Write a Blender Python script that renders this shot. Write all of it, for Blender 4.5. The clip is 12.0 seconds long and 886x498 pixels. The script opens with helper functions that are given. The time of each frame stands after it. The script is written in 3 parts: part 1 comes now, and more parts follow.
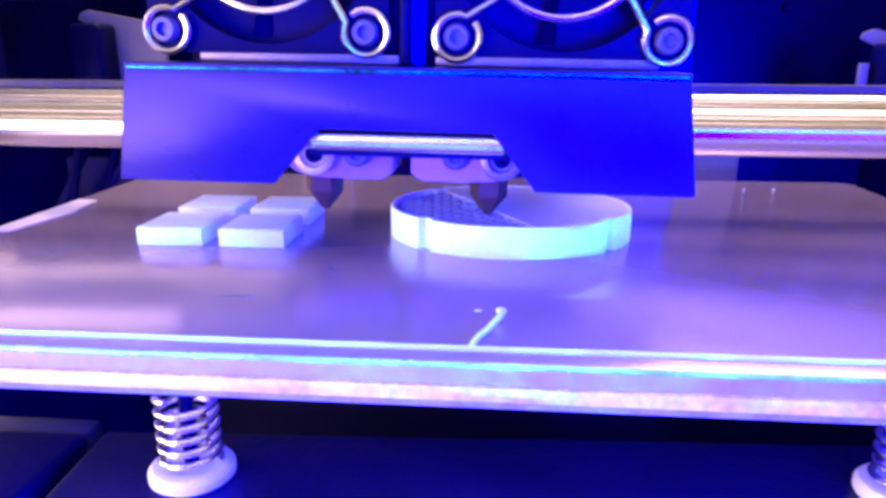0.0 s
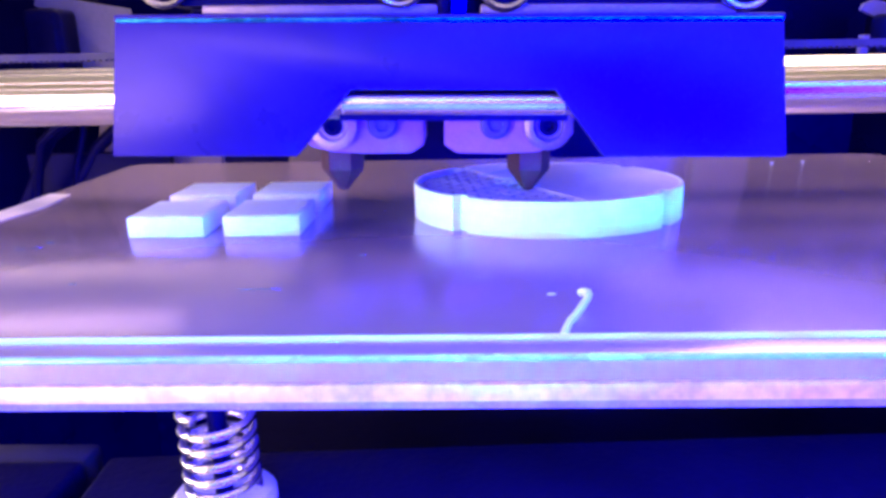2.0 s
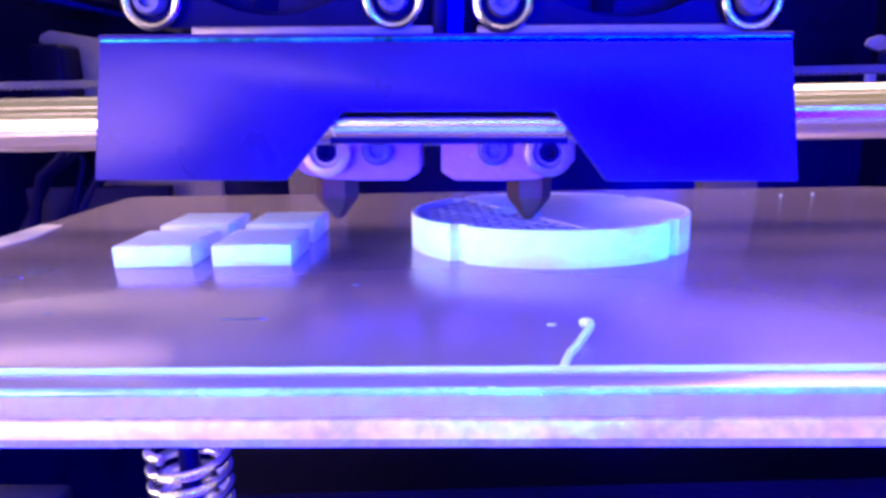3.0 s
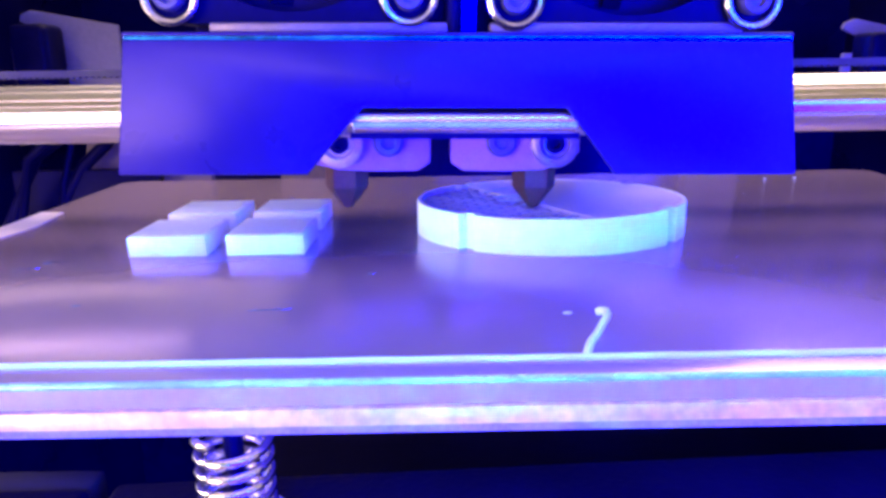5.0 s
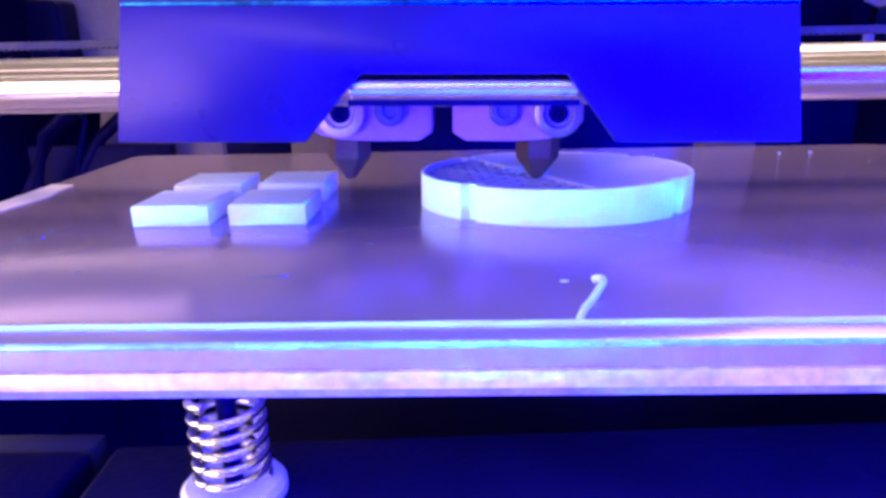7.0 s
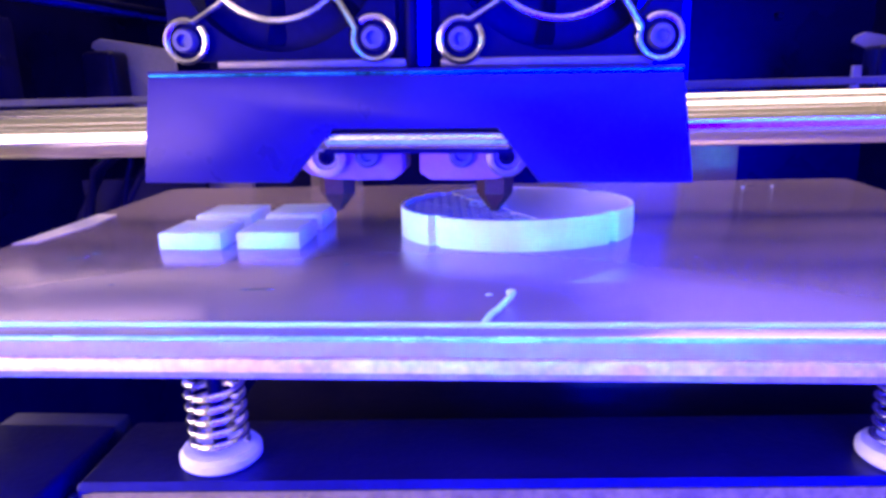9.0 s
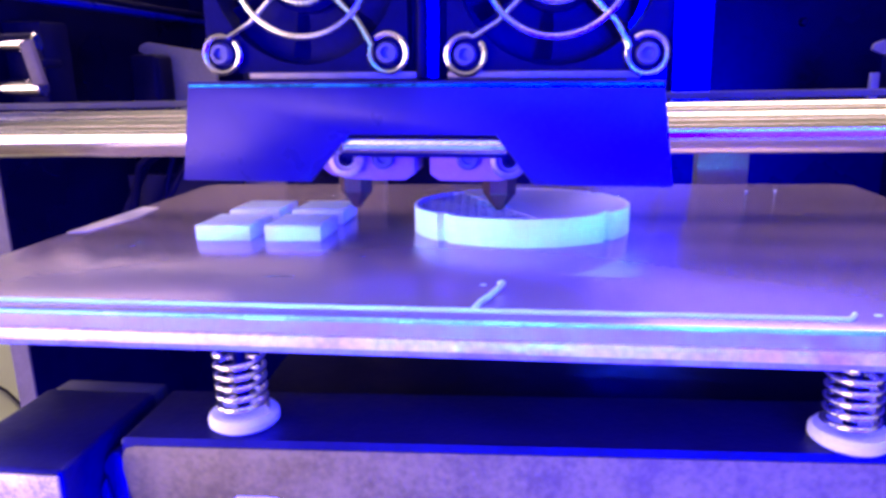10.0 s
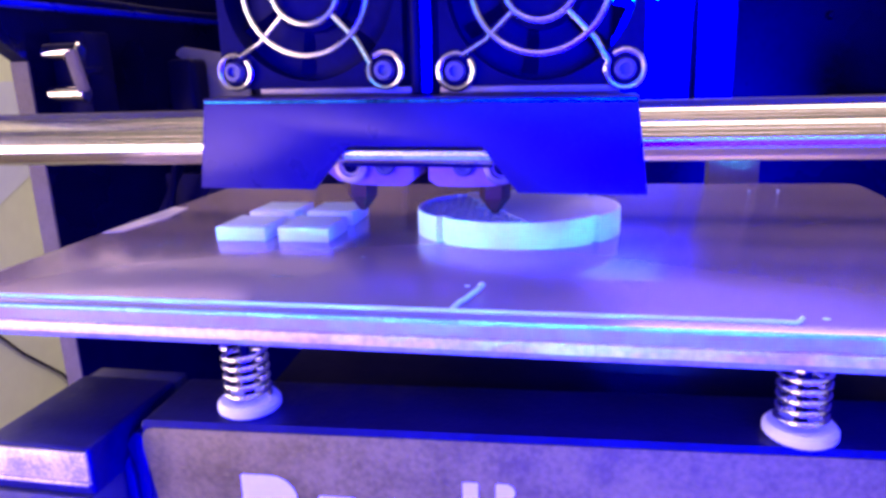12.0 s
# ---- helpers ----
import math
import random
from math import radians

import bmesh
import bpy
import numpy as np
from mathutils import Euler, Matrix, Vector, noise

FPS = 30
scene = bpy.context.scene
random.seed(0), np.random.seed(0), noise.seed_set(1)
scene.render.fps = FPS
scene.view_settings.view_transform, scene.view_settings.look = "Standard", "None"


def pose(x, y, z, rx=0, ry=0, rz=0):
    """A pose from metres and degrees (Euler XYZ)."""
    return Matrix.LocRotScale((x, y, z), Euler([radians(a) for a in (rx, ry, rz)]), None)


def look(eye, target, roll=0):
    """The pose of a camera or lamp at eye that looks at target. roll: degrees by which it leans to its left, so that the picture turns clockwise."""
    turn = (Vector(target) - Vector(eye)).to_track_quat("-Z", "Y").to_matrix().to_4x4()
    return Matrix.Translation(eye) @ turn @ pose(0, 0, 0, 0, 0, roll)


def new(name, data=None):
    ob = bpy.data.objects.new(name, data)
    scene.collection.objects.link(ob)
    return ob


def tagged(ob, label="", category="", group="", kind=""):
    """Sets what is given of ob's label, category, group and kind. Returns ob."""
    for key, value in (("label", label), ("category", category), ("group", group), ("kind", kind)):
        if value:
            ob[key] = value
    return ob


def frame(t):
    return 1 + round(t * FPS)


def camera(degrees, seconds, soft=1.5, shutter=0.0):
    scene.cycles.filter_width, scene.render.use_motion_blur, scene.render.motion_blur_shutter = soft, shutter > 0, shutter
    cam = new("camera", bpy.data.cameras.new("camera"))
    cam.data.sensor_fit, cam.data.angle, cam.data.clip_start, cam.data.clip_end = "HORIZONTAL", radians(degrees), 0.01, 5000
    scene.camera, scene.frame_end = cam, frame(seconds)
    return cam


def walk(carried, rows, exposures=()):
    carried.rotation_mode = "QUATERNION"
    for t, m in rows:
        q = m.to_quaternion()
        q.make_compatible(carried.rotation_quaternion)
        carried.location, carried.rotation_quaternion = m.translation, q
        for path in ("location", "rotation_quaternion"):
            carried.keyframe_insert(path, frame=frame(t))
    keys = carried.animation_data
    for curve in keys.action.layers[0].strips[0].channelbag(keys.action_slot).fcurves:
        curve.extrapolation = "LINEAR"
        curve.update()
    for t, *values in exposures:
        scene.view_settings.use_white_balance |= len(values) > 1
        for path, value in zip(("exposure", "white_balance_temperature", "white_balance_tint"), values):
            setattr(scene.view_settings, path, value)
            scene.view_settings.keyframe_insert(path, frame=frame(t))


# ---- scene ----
cam = camera(64.0, 12.0, soft=3.2, shutter=0.0)
EXPO = [(0, 0.22, 5850, 32), (2.5, 0.05, 5850, 32), (6.5, -0.12, 5850, 32), (9, -0.22, 5850, 32), (10.5, -0.2, 5850, 32), (12, -0.38, 5850, 32)]
PATH = [
    (0, (0.07554, -0.13831, 1.08965), (0.06017, 0.05366, 1.03570), 0.19),
    (0.5, (0.05863, -0.13154, 1.08426), (0.05085, 0.06288, 1.03803), -0.49),
    (1, (0.06080, -0.12421, 1.08184), (0.05644, 0.07053, 1.03651), -0.57),
    (1.5, (0.06038, -0.12247, 1.08184), (0.05611, 0.07071, 1.03026), -1.08),
    (2, (0.06049, -0.12376, 1.08206), (0.05555, 0.06873, 1.02802), -1.07),
    (2.5, (0.06103, -0.12115, 1.08281), (0.05741, 0.07175, 1.03012), -1.41),
    (2.7, (0.06225, -0.11917, 1.07879), (0.05514, 0.07607, 1.03601), -0.99),
    (4.5, (0.05734, -0.12124, 1.08326), (0.05696, 0.07272, 1.03450), -1.38),
    (5, (0.05579, -0.12284, 1.08243), (0.05653, 0.07080, 1.03240), -0.92),
    (5.5, (0.05790, -0.12167, 1.08245), (0.05382, 0.07147, 1.03067), -1.51),
    (6, (0.05770, -0.12185, 1.08183), (0.05380, 0.07158, 1.03116), -1.29),
    (6.5, (0.05810, -0.12152, 1.08175), (0.05310, 0.07147, 1.02949), -1.58),
    (7, (0.05886, -0.12273, 1.08043), (0.05409, 0.06948, 1.02537), -1.12),
    (8.8, (0.07474, -0.14427, 1.08084), (0.05674, 0.04793, 1.02854), -1.55),
    (9, (0.07517, -0.14533, 1.08534), (0.05812, 0.04825, 1.03807), -1.64),
    (9.5, (0.07339, -0.15332, 1.08532), (0.05764, 0.04018, 1.03725), -0.35),
    (10, (0.08291, -0.15860, 1.08798), (0.05596, 0.03375, 1.04029), -1.22),
    (10.5, (0.08519, -0.16287, 1.08643), (0.05292, 0.02791, 1.03578), -1.13),
    (11, (0.08895, -0.16664, 1.09204), (0.05203, 0.02336, 1.04169), -1.82),
    (11.5, (0.09386, -0.16723, 1.09336), (0.05459, 0.02188, 1.04144), -1.94),
    (12, (0.09557, -0.16712, 1.09341), (0.05654, 0.02243, 1.04294), -1.97),
]
walk(cam, [(t, look(eye, target, roll)) for t, eye, target, roll in PATH],
     exposures=EXPO)

# ---- light ----
world = bpy.data.worlds.new("room_dusk")
scene.world = world
world.use_nodes = True
world.node_tree.nodes["Background"].inputs[0].default_value = (0.55, 0.5, 0.6, 1)
world.node_tree.nodes["Background"].inputs[1].default_value = 0.08

BED_Z = 1.05   # height of the build plate over the room's floor, metres


def w(x, y, z):
    """Centimetres from the plate's frame to metres in the room."""
    return Vector((x * 0.01, y * 0.01, z * 0.01 + BED_Z))


def area(name, eye, target, sx, sy, watts, color):
    data = bpy.data.lights.new(name, "AREA")
    data.shape, data.size, data.size_y, data.energy, data.color = "RECTANGLE", sx, sy, watts, color
    ob = new(name, data)
    ob.matrix_world = look(w(*eye), w(*target))
    return ob


# the blue LED panel before the machine with its bar and tube, added overhead fills, the LED strip
# on the back panel, the room's light past the side opening, an added warm fill at the left
area("blue_light", (19.5, -31.0, -2), (19.5, 0, -2), 0.30, 0.26, 17.0, (0.010, 0.004, 1.0))
# unseen long strips added overhead, mainly for bright stripes on the rods
for cy, watts in ((-130, 4.0), (-35, 2.5)):
    area("overhead_fill_light", (-10, cy, 137), (-10, cy, 0), 1.8, 0.08, watts, (1.0, 0.70, 0.72))
# added fill, set behind so the head's shadow darkens the plate's middle
area("rear_fill_light", (28, 62, 137), (14, 20, 0), 1.6, 1.5, 52.0, (1.0, 0.75, 0.57))
bar = area("led_bar_light", (9, -30.0, 0.4), (9, 0, 0.35), 0.22, 0.012, 0.030, (0.04, 0.48, 1.0))
bar.data.spread = radians(4.6)   # beam kept narrow so it tints mainly the prints' fronts cyan
# unseen tube, set where it draws cyan lines on polished metal
area("led_tube_light", (9, -30.0, 7.6), (9, 0, 1.0), 0.90, 0.022, 0.26, (0.03, 0.46, 1.0))
area("rear_led_light", (11.5, 25.4, 7.9), (11.5, 25.8, 0), 0.08, 0.006, 0.6, (0.03, 0.08, 1.0))
area("side_light", (-72, 10, 18), (0, 4, 0), 0.5, 0.4, 9.0, (1.0, 0.84, 0.66))
# no lamp is known here; added to warm the left front
area("left_fill_light", (-43, -53, 2), (2, -2, -1), 0.40, 0.40, 5.6, (1.0, 0.75, 0.60))

# ---- materials ----


def mat(name, color, rough=0.5, metal=0.0, spec=0.5, var=0.12, scale=60.0, bump=0.0, bump_scale=400.0, coat=0.0, subsurface=0.0, tint=None, detail=6):
    m = bpy.data.materials.new(name)
    m.use_nodes = True
    nt = m.node_tree
    b = nt.nodes["Principled BSDF"]
    b.inputs["Roughness"].default_value = rough
    b.inputs["Metallic"].default_value = metal
    b.inputs["Specular IOR Level"].default_value = spec
    b.inputs["Coat Weight"].default_value = coat
    b.inputs["Coat Roughness"].default_value = 0.08
    if tint:
        b.inputs["Specular Tint"].default_value = (*tint, 1)
    if subsurface:
        b.inputs["Subsurface Weight"].default_value = subsurface
        b.inputs["Subsurface Scale"].default_value = 0.002
    tc = nt.nodes.new("ShaderNodeTexCoord")
    n1 = nt.nodes.new("ShaderNodeTexNoise")
    n1.inputs["Scale"].default_value = scale
    n1.inputs["Detail"].default_value = detail
    n2 = nt.nodes.new("ShaderNodeTexNoise")
    n2.inputs["Scale"].default_value = scale * 9
    n2.inputs["Detail"].default_value = 3
    nt.links.new(tc.outputs["Object"], n1.inputs["Vector"])
    nt.links.new(tc.outputs["Object"], n2.inputs["Vector"])
    mix = nt.nodes.new("ShaderNodeMix")
    mix.data_type = "FLOAT"
    mix.inputs[0].default_value = 0.4
    nt.links.new(n1.outputs["Fac"], mix.inputs[2])
    nt.links.new(n2.outputs["Fac"], mix.inputs[3])
    ramp = nt.nodes.new("ShaderNodeMapRange")
    ramp.inputs[1].default_value, ramp.inputs[2].default_value = 0.3, 0.7
    ramp.inputs[3].default_value, ramp.inputs[4].default_value = 1 - var, 1 + var
    ramp.interpolation_type = "SMOOTHSTEP"
    nt.links.new(mix.outputs[0], ramp.inputs[0])
    mul = nt.nodes.new("ShaderNodeVectorMath")
    mul.operation = "SCALE"
    mul.inputs[0].default_value = color
    nt.links.new(ramp.outputs[0], mul.inputs["Scale"])
    nt.links.new(mul.outputs[0], b.inputs["Base Color"])
    rr = nt.nodes.new("ShaderNodeMapRange")
    rr.inputs[1].default_value, rr.inputs[2].default_value = 0.3, 0.7
    rr.inputs[3].default_value, rr.inputs[4].default_value = rough * 0.8, min(1, rough * 1.25)
    rr.interpolation_type = "SMOOTHSTEP"
    nt.links.new(n1.outputs["Fac"], rr.inputs[0])
    nt.links.new(rr.outputs[0], b.inputs["Roughness"])
    if bump:
        n3 = nt.nodes.new("ShaderNodeTexNoise")
        n3.inputs["Scale"].default_value = bump_scale
        n3.inputs["Detail"].default_value = 4
        nt.links.new(tc.outputs["Object"], n3.inputs["Vector"])
        bp = nt.nodes.new("ShaderNodeBump")
        bp.inputs["Strength"].default_value = bump
        bp.inputs["Distance"].default_value = 0.0004
        nt.links.new(n3.outputs["Fac"], bp.inputs["Height"])
        nt.links.new(bp.outputs[0], b.inputs["Normal"])
    return m


def layered(m, scale=2600.0, strength=0.12):
    """Fine horizontal print layers as relief on a material."""
    nt = m.node_tree
    b = nt.nodes["Principled BSDF"]
    tc = nt.nodes.new("ShaderNodeTexCoord")
    wv = nt.nodes.new("ShaderNodeTexWave")
    wv.bands_direction = "Z"
    wv.inputs["Scale"].default_value = scale / 6.28
    wv.inputs["Distortion"].default_value = 0.6
    bp = nt.nodes.new("ShaderNodeBump")
    bp.inputs["Strength"].default_value = strength
    bp.inputs["Distance"].default_value = 0.0002
    nt.links.new(tc.outputs["Object"], wv.inputs["Vector"])
    nt.links.new(wv.outputs["Fac"], bp.inputs["Height"])
    nt.links.new(bp.outputs[0], b.inputs["Normal"])
    return m


def glow(name, color, strength):
    m = bpy.data.materials.new(name)
    m.use_nodes = True
    b = m.node_tree.nodes["Principled BSDF"]
    b.inputs["Base Color"].default_value = (*color, 1)
    b.inputs["Emission Color"].default_value = (*color, 1)
    b.inputs["Emission Strength"].default_value = strength
    return m


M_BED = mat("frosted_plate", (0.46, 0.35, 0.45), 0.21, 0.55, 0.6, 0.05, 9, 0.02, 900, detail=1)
# cyan base colour paints the LED bar's reflection on plate rim and notch lip
M_CYAN_GLINT = mat("cyan_reflection", (0.36, 0.70, 0.80), 0.25, 0.3, 0.6, 0.25, 60)
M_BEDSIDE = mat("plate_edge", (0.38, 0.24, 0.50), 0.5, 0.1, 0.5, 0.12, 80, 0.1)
M_ALU = mat("aluminium", (0.78, 0.56, 0.64), 0.40, 0.3, 0.5, 0.35, 70, 0.15, 400)
M_INSUL = mat("insulation_board", (0.30, 0.27, 0.30), 0.8, 0, 0.3, 0.3, 200, 0.3)
M_CHROME = mat("polished_steel", (0.90, 0.86, 0.84), 0.17, 1.0, 0.5, 0.04, 40)
M_ROD = mat("ground_rod_steel", (0.92, 0.88, 0.84), 0.2, 1.0, 0.5, 0.01, 4, detail=0)
an = M_ROD.node_tree.nodes["Principled BSDF"]
an.inputs["Anisotropic"].default_value = 0.95
an.inputs["Anisotropic Rotation"].default_value = 0.25
tg = M_ROD.node_tree.nodes.new("ShaderNodeTangent")
tg.direction_type, tg.axis = "RADIAL", "X"
M_ROD.node_tree.links.new(tg.outputs[0], an.inputs["Tangent"])
# patchy blue metal imitates LED reflections on guard edge and scratches
M_BLUE_GLINT = mat("blue_reflection", (0.03, 0.26, 0.75), 0.18, 1.0, 0.5, 0.8, 110)
M_WIRE = mat("wire_steel", (0.72, 0.70, 0.70), 0.22, 1.0, 0.5, 0.08, 150)
M_PLA = layered(mat("white_print_plastic", (0.78, 0.86, 0.86), 0.5, 0, 0.4, 0.05, 90, subsurface=0.15))
# disc's inside, top and ridges: the same white plastic, greyed for shade
M_PLATOP = layered(mat("print_inside_shaded", (0.42, 0.38, 0.42), 0.42, 0, 0.5, 0.12, 120), 3000.0, 0.2)
M_SKIN = layered(mat("print_top_shaded", (0.64, 0.60, 0.64), 0.45, 0, 0.4, 0.08, 120), 3000.0, 0.12)
M_RIDGE = mat("infill_ridge_shaded", (0.40, 0.36, 0.40), 0.35, 0, 0.6, 0.15, 200)
M_STRING = mat("loose_filament", (0.62, 0.88, 0.88), 0.4, 0, 0.5, 0.05, 200)
M_COVER = mat("black_sheet_metal", (0.012, 0.008, 0.065), 0.30, 0.0, 0.45, 0.12, 30, 0.03, 600, tint=(0.55, 0.4, 1.0))
# black rail; the blue light falling on it is part of the base colour
M_RAIL = mat("black_with_blue_light", (0.015, 0.015, 0.34), 0.3, 0, 0.5, 0.2, 40, tint=(0.2, 0.2, 1.0))
M_BLACK = mat("black_plastic", (0.004, 0.0032, 0.024), 0.4, 0, 0.1, 0.25, 60, 0.1, tint=(0.3, 0.25, 1.0))
# warm base carries the left light on the black front panel
M_PANEL = mat("textured_panel_warm_lit", (0.21, 0.17, 0.035), 0.42, 0, 0.4, 0.4, 90, 0.45, 1300, tint=(1.0, 0.8, 0.35))
# black coating, bluish where blue light falls on tops and gusset
M_DARK = mat("black_coating_blue_lit", (0.005, 0.004, 0.05), 0.4, 0, 0.5, 0.3, 80, 0.2, 900, tint=(0.3, 0.25, 1.0))
M_WALL = mat("black_side_panel", (0.002, 0.0015, 0.018), 0.3, 0, 0.22, 0.3, 20, 0.05, tint=(0.15, 0.12, 1.0))
M_EDGE = mat("cut_panel_edge", (0.17, 0.145, 0.09), 0.7, 0, 0.3, 0.2, 120)
# strong blue stands for LED light on the back wall; also on a cable
M_BLUE = mat("blue_wall_light_and_cable", (0.002, 0.003, 0.85), 0.35, 0, 0.3, 0.12, 15, tint=(0.05, 0.05, 1.0))
M_TAPE = mat("white_ceramic_tape", (0.34, 0.18, 0.34), 0.7, 0, 0.3, 0.15, 250, 0.6, 700)
M_PALE = mat("pale_tape", (0.68, 0.62, 0.58), 0.5, 0, 0.4, 0.12, 150)
M_BRASS = mat("brass", (0.085, 0.036, 0.035), 0.6, 0.2, 0.15, 0.25, 250, 0.2)
M_STEEL = mat("dull_steel", (0.22, 0.18, 0.22), 0.4, 0.7, 0.5, 0.15, 200)
# scuffed grey cap; its yellow brightness paints the warm light on it
M_CAP = mat("scuffed_cap_warm_lit", (0.86, 0.72, 0.36), 0.4, 0.2, 0.6, 0.45, 150, 0.5, 500)
# yellow base holds the warm light on the left washer
M_WASHER = mat("washer_warm_lit", (0.62, 0.50, 0.22), 0.42, 0.5, 0.5, 0.2, 200)
M_BOLT = mat("dark_bolt", (0.10, 0.09, 0.12), 0.4, 0.4, 0.4, 0.15, 200)
M_GREY = mat("grey_bracket", (0.24, 0.21, 0.18), 0.6, 0, 0.4, 0.12, 60)
M_TAN = mat("tan_post", (0.15, 0.115, 0.10), 0.6, 0, 0.4, 0.15, 60)
M_WHITE = mat("white_plastic", (0.9, 0.9, 0.88), 0.45, 0, 0.4, 0.04, 150)
M_BELT = mat("belt_rubber", (0.06, 0.05, 0.065), 0.6, 0, 0.4, 0.2, 200)
M_ROOM = mat("cream_wall", (0.74, 0.77, 0.56), 0.9, 0, 0.2, 0.06, 3)
M_FLOOR = mat("room_floor", (0.22, 0.18, 0.15), 0.7, 0, 0.3, 0.15, 4)
M_TABLE = mat("table_top", (0.30, 0.24, 0.18), 0.5, 0, 0.4, 0.2, 8)
M_CREAM = mat("cream_board", (0.66, 0.73, 0.46), 0.7, 0, 0.3, 0.05, 6)
M_BOARD = mat("pale_board", (0.64, 0.70, 0.66), 0.7, 0, 0.3, 0.05, 6)
M_PRINTED = mat("white_print_ink", (0.88, 0.87, 0.88), 0.5, 0, 0.4, 0.03, 100)
M_DOT = glow("cyan_led", (0.05, 0.7, 0.9), 2.5)
M_LED = glow("blue_led", (0.02, 0.45, 1.0), 60.0)

# ---- builders, in centimetres from the plate's frame ----
BASE = {}


def thing(name, base, label, category, group="", kind=""):
    ob = new(name)
    ob.empty_display_size = 0.01
    ob.location = w(*base)
    BASE[ob] = Vector(base)
    return tagged(ob, label, category, group, kind)


def finish(bm, base, smooth):
    for v in bm.verts:
        v.co = (v.co - base) * 0.01
    bmesh.ops.recalc_face_normals(bm, faces=bm.faces)
    me = bpy.data.meshes.new("mesh")
    bm.to_mesh(me)
    bm.free()
    if smooth:
        broad = 0.07 * sum(p.area for p in me.polygons)
        for p in me.polygons:
            p.use_smooth = p.area < broad
        me.set_sharp_from_angle(angle=radians(38))
    return me


def part(name, bm, material, parent, label="", smooth=True):
    base = BASE[parent]
    me = finish(bm, base, smooth)
    me.materials.append(material)
    ob = new(name, me)
    ob.parent = parent
    BASE[ob] = base
    if label:
        ob["label"] = label
    return ob


def single(name, bm, material, base, label, category, group="", kind="", smooth=True):
    base = Vector(base)
    me = finish(bm, base, smooth)
    me.materials.append(material)
    ob = new(name, me)
    ob.location = w(*base)
    BASE[ob] = base
    return tagged(ob, label, category, group, kind)


def box(x0, x1, y0, y1, z0, z1, bevel=0.0, bm=None, seg=2):
    own = bmesh.new()
    m = Matrix.Translation(((x0 + x1) / 2, (y0 + y1) / 2, (z0 + z1) / 2)) @ Matrix.Diagonal((x1 - x0, y1 - y0, z1 - z0, 1))
    bmesh.ops.create_cube(own, size=1, matrix=m)
    if bevel:
        bmesh.ops.bevel(own, geom=list(own.edges), offset=bevel, segments=seg, profile=0.5, affect="EDGES")
    if bm is None:
        return own
    merge(bm, own)
    return bm


def merge(bm, own):
    me = bpy.data.meshes.new("tmp")
    own.to_mesh(me)
    own.free()
    bm.from_mesh(me)
    bpy.data.meshes.remove(me)
    return bm


def moved(bm, m):
    bmesh.ops.transform(bm, matrix=m, verts=bm.verts)
    return bm


def lathe(profile, centre, axis="Z", n=32):
    """Turns a profile of (radius, height) round an axis through centre."""
    bm = bmesh.new()
    rings = []
    for r, h in profile:
        if r < 1e-6:
            rings.append([bm.verts.new((0, 0, h))])
        else:
            rings.append([bm.verts.new((r * math.cos(2 * math.pi * k / n), r * math.sin(2 * math.pi * k / n), h)) for k in range(n)])
    for a, b in zip(rings, rings[1:]):
        for k in range(n):
            j = (k + 1) % n
            if len(a) == 1 and len(b) == 1:
                continue
            if len(a) == 1:
                bm.faces.new((a[0], b[k], b[j]))
            elif len(b) == 1:
                bm.faces.new((a[k], a[j], b[0]))
            else:
                bm.faces.new((a[k], a[j], b[j], b[k]))
    turn = {"Z": Matrix.Identity(4), "Y": Matrix.Rotation(math.pi / 2, 4, "X"), "X": Matrix.Rotation(math.pi / 2, 4, "Y")}[axis]
    return moved(bm, Matrix.Translation(centre) @ turn)


def rod(a, b, r, n=24, cap=True):
    a, b = Vector(a), Vector(b)
    length = (b - a).length
    e = min(r * 0.15, length * 0.2)
    bm = lathe([(0, 0), (r - e, 0), (r, e), (r, length - e), (r - e, length), (0, length)] if cap else [(r, 0), (r, length)], (0, 0, 0), "Z", n)
    q = (b - a).to_track_quat("Z", "Y").to_matrix().to_4x4()
    return moved(bm, Matrix.Translation(a) @ q)


def tube(points, r, n=10, closed=False, bm=None):
    """A round wire swept along points."""
    bm = bm or bmesh.new()
    pts = [Vector(p) for p in points]
    rings, up = [], Vector((0.123, 0.31, 0.94)).normalized()
    count = len(pts)
    for i, p in enumerate(pts):
        a = pts[i - 1] if (i or closed) else p
        b = pts[(i + 1) % count] if (i < count - 1 or closed) else p
        d = (b - a).normalized()
        side = d.cross(up)
        if side.length < 1e-4:
            side = d.cross(Vector((1, 0, 0)))
        side.normalize()
        top = side.cross(d)
        up = top
        rings.append([bm.verts.new(p + r * (math.cos(2 * math.pi * k / n) * side + math.sin(2 * math.pi * k / n) * top)) for k in range(n)])
    for i in range(count if closed else count - 1):
        a, b = rings[i], rings[(i + 1) % count]
        shift = 0
        if closed and i == count - 1:
            shift = min(range(n), key=lambda s: (a[0].co - b[s].co).length)
        for k in range(n):
            bm.faces.new((a[k], a[(k + 1) % n], b[(k + 1 + shift) % n], b[(k + shift) % n]))
    if not closed:
        bm.faces.new(rings[0])
        bm.faces.new(rings[-1][::-1])
    return bm


def arc(cx, cz, y, r, a0, a1, n):
    return [(cx + r * math.cos(radians(a0 + (a1 - a0) * k / n)), y, cz + r * math.sin(radians(a0 + (a1 - a0) * k / n))) for k in range(n + 1)]


